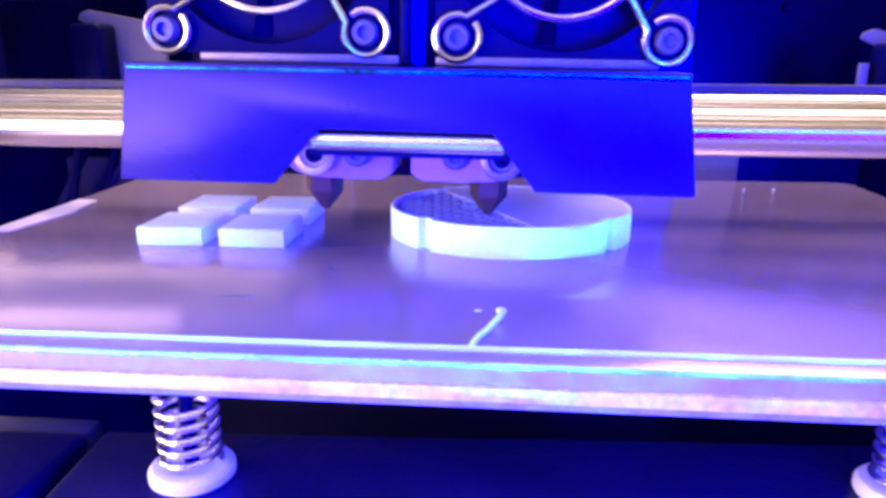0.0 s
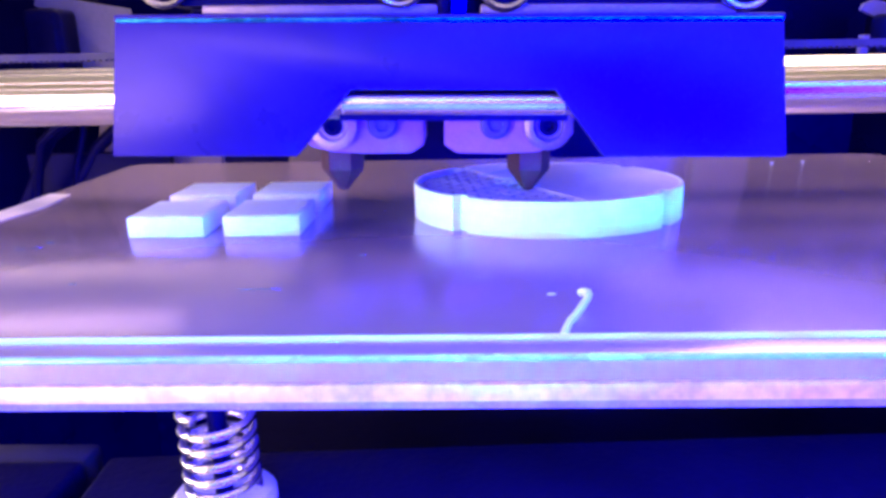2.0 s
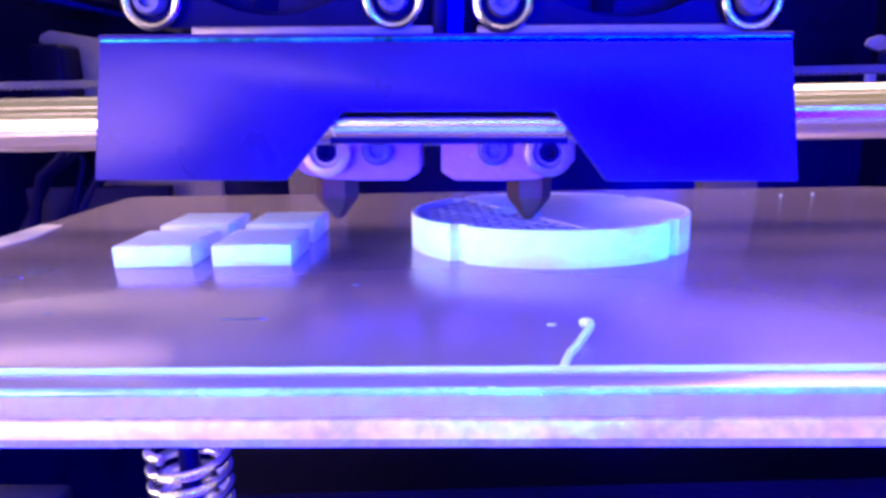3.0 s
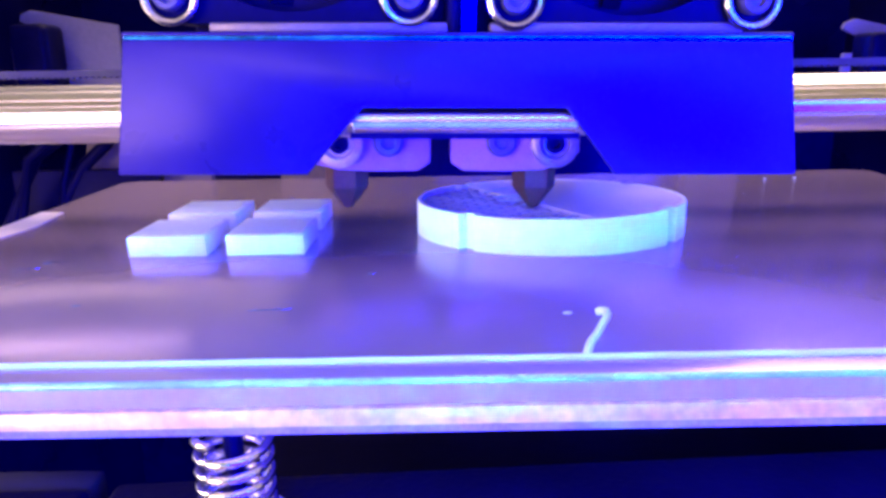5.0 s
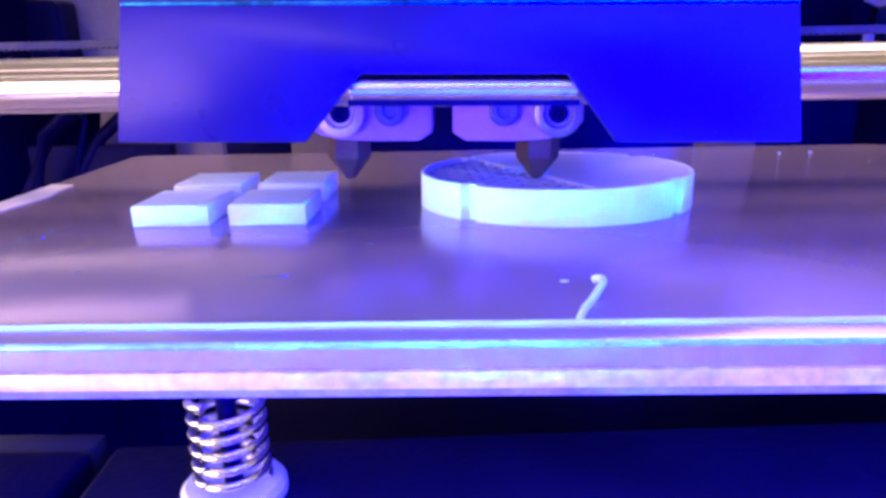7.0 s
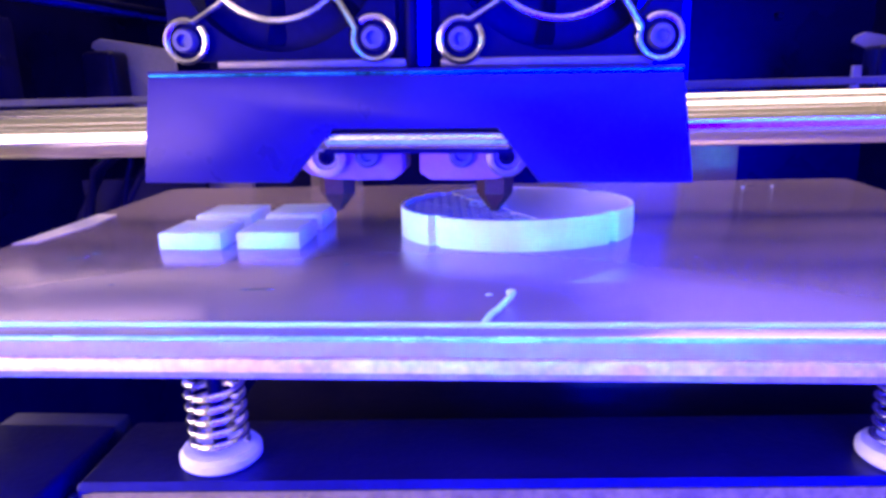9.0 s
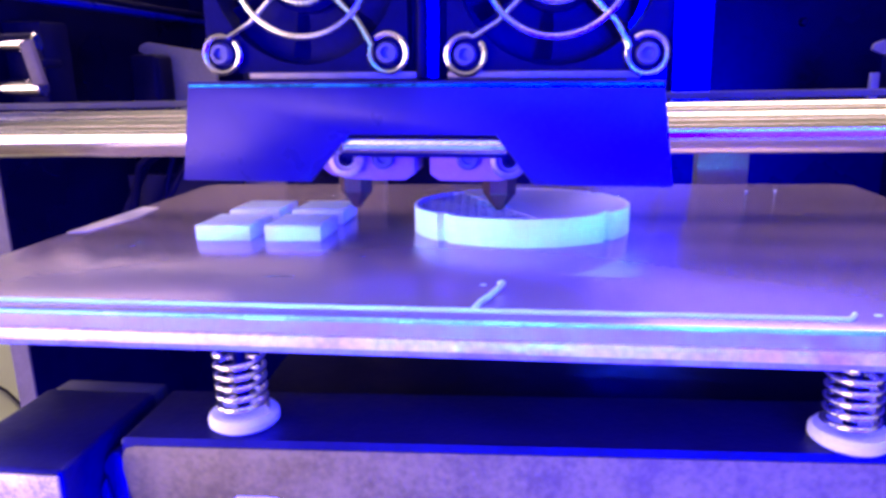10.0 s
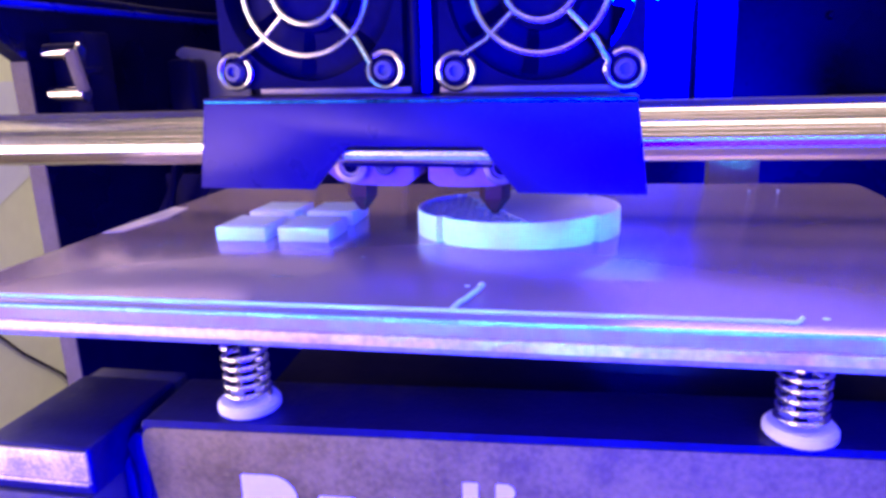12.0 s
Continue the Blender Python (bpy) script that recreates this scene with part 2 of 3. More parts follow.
def plate(outline, y0, y1, bevel=0.0):
    """An xz outline given depth from y0 to y1."""
    bm = bmesh.new()
    f = bm.faces.new([bm.verts.new((x, y0, z)) for x, z in outline])
    ext = bmesh.ops.extrude_face_region(bm, geom=[f])
    bmesh.ops.translate(bm, vec=(0, y1 - y0, 0), verts=[v for v in ext["geom"] if isinstance(v, bmesh.types.BMVert)])
    if bevel:
        bmesh.ops.bevel(bm, geom=list(bm.edges), offset=bevel, segments=2, profile=0.5, affect="EDGES")
    return bm


def flat(outline, z0, z1, bevel=0.0):
    """An xy outline given height from z0 to z1."""
    bm = bmesh.new()
    f = bm.faces.new([bm.verts.new((x, y, z0)) for x, y in outline])
    ext = bmesh.ops.extrude_face_region(bm, geom=[f])
    bmesh.ops.translate(bm, vec=(0, 0, z1 - z0), verts=[v for v in ext["geom"] if isinstance(v, bmesh.types.BMVert)])
    if bevel:
        bmesh.ops.bevel(bm, geom=[e for e in bm.edges if all(abs(v.co.z - z1) < 1e-4 for v in e.verts)], offset=bevel, segments=2, profile=0.5, affect="EDGES")
    return bm


# ---- the room ----
R0, R1, RY0, RY1, RZ0, RZ1 = -110, 160, -190, 110, -105, 140
single("floor", box(R0, R1, RY0, RY1, RZ0 - 10, RZ0), M_FLOOR, (0, 0, RZ0), "plain brown floor of the workroom", "floor", kind="structure")
single("ceiling", box(R0, R1, RY0, RY1, RZ1, RZ1 + 10), M_ROOM, (0, 0, RZ1), "plain pale ceiling of the workroom", "ceiling", kind="structure")
single("wall_west", box(R0 - 10, R0, RY0, RY1, RZ0, RZ1), M_ROOM, (R0, 0, RZ0), "plain cream wall beside the machine", "wall", kind="structure")
single("wall_east", box(R1, R1 + 10, RY0, RY1, RZ0, RZ1), M_ROOM, (R1, 0, RZ0), "plain cream wall of the workroom", "wall", kind="structure")
single("wall_north", box(R0, R1, RY1, RY1 + 10, RZ0, RZ1), M_ROOM, (0, RY1, RZ0), "plain cream wall behind the machine", "wall", kind="structure")
single("wall_south", box(R0, R1, RY0 - 10, RY0, RZ0, RZ1), M_ROOM, (0, RY0, RZ0), "plain cream wall of the workroom", "wall", kind="structure")
table = thing("work_table", (7, 5, RZ0), "brown wooden work table under the machine", "table")
part("tabletop", box(-22, 75, -48, 48, -30, -26.5, 0.4), M_TABLE, table)
for lx in (-18, 71):
    for ly in (-44, 44):
        part("leg", box(lx - 2.5, lx + 2.5, ly - 2.5, ly + 2.5, RZ0, -30, 0.3), M_TABLE, table)

# ---- the machine's housing ----
PX0, PX1, PY0, PY1, PZ0, PZ1 = -13.0, 27.4, -9.0, 27.0, -26.5, 14.0
single("housing_floor", box(PX0, PX1, PY0, PY1, PZ0, PZ0 + 1), M_WALL, (7, 9, PZ0), "black floor panel inside the printer housing", "panel", kind="structure")
single("housing_back", box(PX0, PX1, PY1, PY1 + 0.8, PZ0, PZ1), M_WALL, (7, PY1, PZ0), "black back panel of the printer housing", "panel", kind="structure")
single("housing_side_east", box(PX1, PX1 + 0.8, PY0, PY1 + 0.8, PZ0, PZ1), M_WALL, (PX1, 9, PZ0), "black side panel of the printer housing", "panel", kind="structure")
WY = 9.6   # far edge of the side opening
hs = thing("housing_side_west", (PX0, 9, PZ0), "black side panel with a large opening and raw edge", "panel", kind="structure")
part("rear_panel", box(PX0 - 0.8, PX0, WY + 0.01, PY1 + 0.8, PZ0, PZ1), M_WALL, hs)
part("upper_panel", flat([(PX0 - 0.8, PY0), (PX0, PY0), (PX0, WY), (PX0 - 0.8, WY)], 8.5, PZ1), M_WALL, hs)
ch = bmesh.new()
for x in (PX0 - 0.8, PX0):
    ch.faces.new([ch.verts.new((x, y, z)) for y, z in ((WY, 5.0), (WY, 8.5), (WY - 5.5, 8.5))])
bmesh.ops.bridge_loops(ch, edges=list(ch.edges))
part("chamfer_panel", ch, M_WALL, hs, smooth=False)
part("raw_edge", box(PX0 - 0.78, PX0 + 0.02, WY - 0.12, WY, PZ0 + 4, 5.0), M_EDGE, hs, "raw tan cut edge")
part("lower_panel", box(PX0 - 0.8, PX0, PY0, WY, PZ0, PZ0 + 6), M_WALL, hs)
brd = thing("pale_board", (-71, 48, RZ0), "tall pale board with a lilac sheet leaning by the wall", "board")
part("panel", box(-72, -70, 18, 80, RZ0, 9, 0.2), M_CREAM, brd, "pale yellow-green panel")
sh = bmesh.new()
sf = sh.faces.new([sh.verts.new((-69.97, y, z)) for y, z in ((40, -24.5), (80, -5.8), (80, 4), (40, 4))])
ex = bmesh.ops.extrude_face_region(sh, geom=[sf])
bmesh.ops.translate(sh, vec=(0.2, 0, 0), verts=[v for v in ex["geom"] if isinstance(v, bmesh.types.BMVert)])
part("sheet", sh, M_BOARD, brd, "pale lilac sheet with a slanting edge")
part("cord", tube([(-69.7, 48, -20), (-69.7, 56, -25), (-69.7, 61.6, -30.2), (-69.7, 64.9, -34.1), (-69.7, 71.5, -40.3), (-69.7, 78, -50)], 0.2, 8), M_BLACK, brd, "thin dark cord")

# ---- the build plate ----
BX0, BX1, BY0, BY1 = -3.95, 18.5, -5.21, 9.1


def rounded(x0, x1, y0, y1, r, n=5):
    pts = []
    for cx, cy, a in ((x1 - r, y1 - r, 0), (x0 + r, y1 - r, 90), (x0 + r, y0 + r, 180), (x1 - r, y0 + r, 270)):
        pts += [(cx + r * math.cos(radians(a + 90 * k / n)), cy + r * math.sin(radians(a + 90 * k / n))) for k in range(n + 1)]
    return pts


bed = thing("build_plate", (7.2, 2, -0.655), "frosted grey build plate on an aluminium heater sheet", "build plate")
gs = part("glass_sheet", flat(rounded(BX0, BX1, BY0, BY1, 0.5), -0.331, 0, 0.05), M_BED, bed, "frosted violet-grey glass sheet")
# sides get a violet tone for the coloured light on them
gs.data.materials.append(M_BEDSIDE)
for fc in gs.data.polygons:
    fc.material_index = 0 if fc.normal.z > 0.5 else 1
part("glass_rim", rod((BX0 + 0.5, BY0 + 0.005, -0.05), (BX1 - 0.5, BY0 + 0.005, -0.05), 0.045, 18), M_CYAN_GLINT, bed, "polished glass edge with a painted cyan reflection")
part("heater_sheet", flat(rounded(BX0 + 0.02, BX1 - 0.02, BY0 - 0.06, BY1 - 0.02, 0.4), -0.545, -0.335, 0.06), M_ALU, bed, "bright worn aluminium sheet")
part("insulation", flat(rounded(BX0 + 0.06, BX1 - 0.06, BY0 - 0.02, BY1 - 0.06, 0.4), -0.655, -0.549), M_INSUL, bed, "thin grey insulation board")

# scratches on the glass, their blue glint put into the colour
for mx, my, length, turned in ((0.36, -2.62, 0.12, 20), (-1.49, -0.62, 0.42, 12), (-1.15, -0.2, 0.5, 8), (3.2, -2.95, 0.62, 4), (4.45, -1.27, 0.14, -15)):
    ca, sa = math.cos(radians(turned)), math.sin(radians(turned))
    sc = [(mx + ca * u * length - sa * v * 0.022, my + sa * u * length + ca * v * 0.022) for u, v in ((-0.5, 0), (-0.2, -0.8), (0.25, -1), (0.5, 0), (0.2, 0.9), (-0.3, 1))]
    part("scratch", flat(sc, 0.0, 0.004), M_BLUE_GLINT, bed, "small scratch with its blue glint painted in")

# ---- prints on the plate ----


def print_square(x, y):
    t = thing("printed_tile", (x + 0.7, y + 0.75, 0), "small white 3D-printed square tile on the plate", "printed tile", "printed tiles")
    part("shell", box(x, x + 1.4, y, y + 1.5, 0, 0.38, 0.025), M_PLA, t)
    b = bmesh.new()
    box(x + 0.06, x + 1.34, y + 0.06, y + 1.44, 0.381, 0.386, 0, b)
    part("top_skin", b, M_PLA, t)
    return t


TILE_X, TILE_Y = (0.0, 1.75), (0.0, 2.0)
for tx in TILE_X:
    for ty in TILE_Y:
        print_square(tx, ty)

DX, DY, DRX, DRY, DH = 7.8, 1.82, 2.67, 2.23, 0.66
disc = thing("printed_disc", (DX, DY, 0), "round white half-printed part with notched rim and open infill", "printed part")
NOTCH = [(-134.5, -127.5), (-42.5, -36.5), (40, 46), (128, 134)]


def rim(k, inset=0.0):
    a = -180 + 1.5 * k
    cut = 0.15 if any(lo < a < hi for lo, hi in NOTCH) and not inset else 0
    return (DX + (DRX - cut - inset) * math.cos(radians(a)), DY + (DRY - cut - inset) * math.sin(radians(a)))


outline = [rim(k) for k in range(240)]
inner = [rim(k, 0.23 if any(lo - 2 < 1.5 * k - 180 < hi + 2 for lo, hi in NOTCH) else 0.09) for k in range(240)]
part("base", flat([rim(k, 0.21) for k in range(240)], 0, DH - 0.17), M_PLATOP, disc, "inside of the part, shade put into its grey")
wall = bmesh.new()
rows = [[wall.verts.new((x, y, z)) for x, y in loop] for loop, z in ((inner, 0), (outline, 0), (outline, DH - 0.025), ([(DX + (x - DX) * 0.993, DY + (y - DY) * 0.993) for x, y in outline], DH), (inner, DH))]
for a, b in zip(rows, rows[1:] + rows[:1]):
    for k in range(240):
        wall.faces.new((a[k], a[(k + 1) % 240], b[(k + 1) % 240], b[k]))
part("shell", wall, M_PLA, disc, "white plastic wall with shallow notches")
# the closed part of the top, up to a slanting edge, and the open lattice beyond it
skin = [p for p in inner if p[0] - DX > -0.75 - 0.55 * (p[1] - DY)]
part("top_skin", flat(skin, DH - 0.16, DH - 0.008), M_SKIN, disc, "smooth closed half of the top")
rng = random.Random(4)
ridges = bmesh.new()
for k in range(-11, 12):
    for ang in (50, -40):
        d, nrm = Vector((math.cos(radians(ang)), math.sin(radians(ang)))), Vector((-math.sin(radians(ang)), math.cos(radians(ang))))
        o = k * 0.30
        pts = []
        for q in range(-60, 61):
            p = nrm * o + d * (q * 0.05)
            if (p.x / (DRX - 0.2)) ** 2 + (p.y / (DRY - 0.2)) ** 2 < 1 and p.x < -0.72 - 0.55 * p.y:
                pts.append((DX + p.x, DY + p.y))
        if len(pts) > 2:
            (ax, ay), (bx, by) = pts[0], pts[-1]
            nx, ny = nrm.x * 0.022, nrm.y * 0.022
            merge(ridges, flat([(ax - nx, ay - ny), (bx - nx, by - ny), (bx + nx, by + ny), (ax + nx, ay + ny)], DH - 0.171, DH - 0.03 - rng.uniform(0, 0.02)))
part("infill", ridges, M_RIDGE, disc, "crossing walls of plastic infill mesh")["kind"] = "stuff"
strands = bmesh.new()
for k in range(7):
    x, y, a = DX - 0.7 + rng.uniform(-0.7, 0.5), DY + rng.uniform(-1.4, 0.6), rng.uniform(0.1, 0.9)
    tube([(x + 0.12 * q * math.cos(a), y + 0.12 * q * math.sin(a), DH + 0.012 + rng.uniform(0, 0.012)) for q in range(rng.randint(4, 9))], 0.012, 5, False, strands)
part("loose_strands", strands, M_STRING, disc, "fine loose strands of plastic")

# loose plastic: the priming line, the curl and crumbs
pl = [(-3.4 + k * (13.0 + 3.4) / 40, -4.82 + 0.003 * math.sin(k * 1.7), 0.024 + 0.003 * math.sin(k * 2.3)) for k in range(41)]
pl += [(13.08, -4.79, 0.05), (13.13, -4.74, 0.09)]
single("priming_line", tube(pl, 0.042, 8), M_STRING, (5, -4.745, 0), "thin white line of extruded plastic along the plate's edge", "plastic line")
curl = [(7.22, -4.8, 0.03), (7.27, -4.66, 0.06), (7.33, -4.52, 0.09), (7.42, -4.38, 0.11), (7.49, -4.25, 0.14), (7.56, -4.12, 0.17), (7.62, -4.02, 0.2), (7.65, -3.92, 0.22), (7.66, -3.82, 0.21), (7.64, -3.74, 0.19), (7.61, -3.69, 0.17), (7.58, -3.67, 0.15)]
single("plastic_curl", tube(curl, 0.052, 8), M_STRING, (7.05, -4.7, 0), "curled white strand of loose plastic on the plate", "plastic strand")
for k, (sx, sy) in enumerate(((7.27, -3.3), (13.55, -4.55), (14.8, 7.6), (15.7, 7.7))):
    bmx = bmesh.new()
    bmesh.ops.create_icosphere(bmx, subdivisions=1, radius=0.06 if sy < 0 else 0.045, matrix=Matrix.Translation((sx, sy, 0.01)) @ Matrix.Diagonal((1.2, 0.7, 0.35, 1)))
    single("plastic_crumb", bmx, M_STRING, (sx, sy, 0), "tiny white crumb of plastic lying on the plate", "crumb", "crumbs on the plate")

single("tape_strip", flat([(-3.93, 0.7), (-3.45, 0.9), (-3.15, 2.8), (-3.35, 4.3), (-3.92, 4.4)], 0.002, 0.012), M_PALE, (-3.6, 2.5, 0), "pale strip of tape on the plate's edge", "tape")

# ---- platform under the plate ----
plat = thing("print_platform", (1.32, -5.9, -4.9), "black platform with white lettered front panel under the plate", "platform")
PXL, PXR = 1.32, 20.0
prof = [(-5.86, -2.04), (-5.90, -2.10), (-5.90, -4.8), (-5.8, -4.9), (-3.9, -4.9), (-3.9, -2.04)]
bm = bmesh.new()
ends = []
for x in (PXL, PXR):
    ends.append([bm.verts.new((x, y, z)) for y, z in prof])
for k in range(len(prof)):
    j = (k + 1) % len(prof)
    bm.faces.new((ends[0][k], ends[0][j], ends[1][j], ends[1][k]))
bm.faces.new(ends[0])
bm.faces.new(ends[1])
bmesh.ops.bevel(bm, geom=list(bm.edges), offset=0.1, segments=3, profile=0.5, affect="EDGES")
part("front_beam", bm, M_DARK, plat, "black coated beam")
edge = [(PXL + 0.30, -2.14), (PXL + 0.12, -2.19), (PXL + 0.04, -2.34), (PXL + 0.03, -2.6), (PXL + 0.09, -3.0), (PXL + 0.17, -3.5), (PXL + 0.22, -4.1), (PXL + 0.25, -4.78), (PXR - 0.07, -4.78), (PXR - 0.07, -2.14)]
# thin sheet over the black beam, there to hold the warm-lit tone
part("front_panel", plate(edge, -5.93, -5.902, bevel=0.008), M_PANEL, plat, "dark textured scuffed panel, warm light put into its tone")
part("back_beam", box(PXL, PXR, -3.89, 9.5, -4.9, -4.2, 0.05), M_BLACK, plat)
# plain white shapes where the maker's lettering is
sm = Matrix.Translation((3.27, -5.90, -3.02))
for x0, x1, up0, up1, rd in ((0, 1.08, 0, 1.28, 0.5), (1.5, 2.3, 0.38, 1.28, 0.2), (2.88, 3.78, 0.38, 1.6, 0.36), (4.22, 4.5, -0.07, 1.28, 0.03),
                             (4.85, 5.13, 0.38, 1.28, 0.03), (4.82, 5.16, -0.07, 0.25, 0.16), (5.52, 6.28, 0.38, 1.28, 0.36), (6.6, 7.4, 0.38, 1.28, 0.3),
                             (7.68, 8.1, 0.14, 1.28, 0.1), (8.4, 9.3, 0.38, 1.28, 0.42), (9.6, 10.1, 0.38, 1.28, 0.1)):
    pts = []
    for cx, cz, a0 in ((x1 - rd, -up0 - rd, 0), (x0 + 0.04, -up0 - 0.04, 90), (x0 + 0.04, -up1 + 0.04, 180), (x1 - rd, -up1 + rd, 270)):
        rr = rd if cx > x0 + 0.05 else 0.04
        pts += [(cx + rr * math.cos(radians(a0 + 90 * k / 6)), cz + rr * math.sin(radians(a0 + 90 * k / 6))) for k in range(7)]
    part("lettering_shape", moved(plate(pts, -0.045, -0.018), sm), M_PRINTED, plat, "plain white printed shape")
plat.rotation_euler = (0, 0, radians(2.9))

arm = thing("support_beam", (-0.3, -5, -4), "short black square support beam beside the platform", "support beam")
part("beam", box(-1.45, 0.85, -6.75, -3.85, -3.15, -2.15, 0.1, seg=3), M_DARK, arm)
part("end_cap", box(-1.42, 0.82, -6.83, -6.752, -2.80, -2.22, 0.03), M_CAP, arm, "scuffed grey end cap, warm light put into its colour")
part("cap_lip", box(-1.42, 0.82, -6.86, -6.752, -2.88, -2.81, 0.02), M_CAP, arm, "bright lip in the cap's warm-lit tone")
part("lower_body", box(-1.4, 0.76, -6.8, -4.0, -4.6, -3.16, 0.08), M_BELT, arm, "dull dark lower body")
part("gusset", plate([(0.86, -2.6), (1.02, -2.36), (1.22, -2.3), (1.30, -2.6), (1.34, -3.2), (1.46, -4.0), (1.52, -4.9), (0.87, -4.9)], -5.80, -5.35, bevel=0.12), M_DARK, arm, "dark curved gusset, blue light put into its tone")
part("gusset_fold", plate([(0.87, -3.0), (1.0, -2.75), (1.08, -3.3), (1.12, -4.9), (0.87, -4.9)], -5.95, -5.82, bevel=0.05), M_DARK, arm)
part("rear_cap", box(-1.4, 0.8, -3.84, -3.3, -3.1, -2.2, 0.08), M_BELT, arm, "dull brown rear cap")
part("mount", box(-1.0, 1.31, -5.6, -4.2, -4.0, -3.16, 0.05), M_BLACK, arm)


def levelling_spring(x, y):
    t = thing("levelling_spring", (x, y, -2.04), "steel coil spring on a white collar under the plate", "spring", "levelling springs")
    turns, n = 5.7, 180
    pts = []
    for k in range(n + 1):
        f = k / n
        ang = 2 * math.pi * turns * f
        pts.append((x + 0.40 * math.cos(ang), y + 0.40 * math.sin(ang), -1.80 + 1.10 * f))
    part("coil", tube(pts, 0.056, 10), M_CHROME, t, "shiny steel coil")
    part("screw", rod((x, y, -2.03), (x, y, -0.656), 0.11, 20), M_BLACK, t)
    part("collar", lathe([(0, 0), (0.54, 0), (0.61, 0.06), (0.61, 0.17), (0.55, 0.24), (0.46, 0.24), (0.2, 0.2), (0, 0.2)], (x, y, -2.04), "Z", 28), M_WHITE, t, "white plastic collar")
    return t


levelling_spring(3.20, -5.05)
levelling_spring(13.25, -4.75)

# ---- print head ----
HX, HY = 5.6, 2.3
head = thing("extruder_carriage", (HX, HY, 1.2), "dual-nozzle extruder carriage with black guard and two fans", "extruder")


def hp(name, bm, material, label="", smooth=True, parent=None):
    return part(name, moved(bm, Matrix.Translation((HX, HY, 0))), material, parent or head, label, smooth)


guard = plate([(-4.70, 1.70), (-1.95, 1.70), (-1.12, 2.66), (1.80, 2.66), (2.55, 1.70), (5.20, 1.70), (4.93, 3.60), (-4.43, 3.60)], -4.3, -4.18, bevel=0.03)
hp("guard", guard, M_COVER, "glossy black sheet-metal guard with a notch")
hp("guard_top", box(-4.45, 4.95, -4.28, -3.0, 3.602, 3.70, 0.03), M_COVER)
hp("guard_edge", rod((-4.4, -4.27, 3.615), (4.9, -4.27, 3.615), 0.04, 18), M_BLUE_GLINT, "polished edge with the blue LED reflection painted on")
hp("guard_side", box(-4.45, -4.35, -4.17, -2.9, 1.75, 3.6, 0.02), M_COVER)
hp("guard_side", box(4.85, 4.95, -4.17, -2.9, 1.75, 3.6, 0.02), M_COVER)
hp("notch_bar", rod((-1.3, -3.93, 2.48), (2.0, -3.93, 2.48), 0.22, 40), M_ROD, "half-round polished bar behind the notch")
# strip added to carry the cyan reflection below the bar
hp("notch_lip", rod((-1.28, -4.13, 2.415), (1.98, -4.13, 2.415), 0.05, 18), M_CYAN_GLINT, "thin edge with a painted cyan reflection under the bar")
hp("notch_strip", box(-1.32, 2.02, -4.174, -4.155, 2.21, 2.30, 0), M_BLACK)
hp("notch_flange", box(-1.3, 2.0, -3.88, -1.6, 2.26, 2.5, 0.02), M_BLACK)
hp("cross_bar", box(-3.5, 0.1, -3.35, -2.95, 3.72, 3.88, 0.03), M_STEEL, "dull aluminium bar")
hp("cross_bar", box(0.75, 4.6, -3.35, -2.95, 3.72, 3.88, 0.03), M_STEEL)
hp("carriage", box(-3.9, 4.4, -1.5, 2.9, 2.95, 3.55, 0.1), M_BLACK)
hp("carriage_back", box(-3.9, 4.4, -2.8, 3.1, 3.56, 8.6, 0.1), M_BLACK, "black extruder body")
def hot(name, bm, material, label="", smooth=True):
    """A hot-end part, shrunk and set forward to fit the camera's view."""
    return hp(name, moved(bm, Matrix.Translation((0, -1.5, 0.32)) @ Matrix.Scale(0.9, 4)), material, label, smooth)


for s in (-1, 1):
    blk = plate([(s * 0.2, 1.42), (s * 0.45, 1.26), (s * 1.3, 1.25), (s * 2.0, 1.28), (s * 2.4, 1.38), (s * 2.7, 1.62), (s * 2.7, 2.2), (s * 0.2, 2.2)], -0.75, 0.7, bevel=0.04)
    wx = -1.95 if s < 0 else 2.2
    hot("heater_block", blk, M_TAPE, "heater block wrapped in white tape")
    hot("neck", rod((s * 1.925, 0, 2.2), (s * 1.925, 0, 3.0), 0.3, 16), M_STEEL)
    hot("washer", lathe([(0.2, 0), (0.44, 0), (0.46, 0.05), (0.46, 0.16), (0.40, 0.2), (0.3, 0.2), (0.24, 0.12), (0.2, 0.12), (0.2, 0)], (wx, -0.76, 1.80), "Y", 28), M_WASHER if s < 0 else M_STEEL, "steel washer round a screw")
    hot("screw", lathe([(0, 0.0), (0.19, 0.0), (0.19, 0.16), (0.1, 0.16), (0.1, 0.06), (0, 0.06)], (wx, -0.76, 1.80), "Y", 16), M_BLACK)
    hot("screw", lathe([(0, 0), (0.30, 0), (0.30, 0.08), (0.24, 0.13), (0.15, 0.13), (0.13, 0.05), (0, 0.05)], (-1.0 if s < 0 else 1.18, -0.755, 1.84), "Y", 20), M_BOLT, "round screw head")
    hexa = lathe([(0, 1.36), (0.44, 1.36), (0.44, 0.86), (0.40, 0.79), (0.11, 0.42), (0.07, 0.395), (0, 0.395)], (s * 1.925, 0, 0), "Z", 6)
    hot("nozzle", hexa, M_BRASS, "browned brass nozzle", smooth=False)
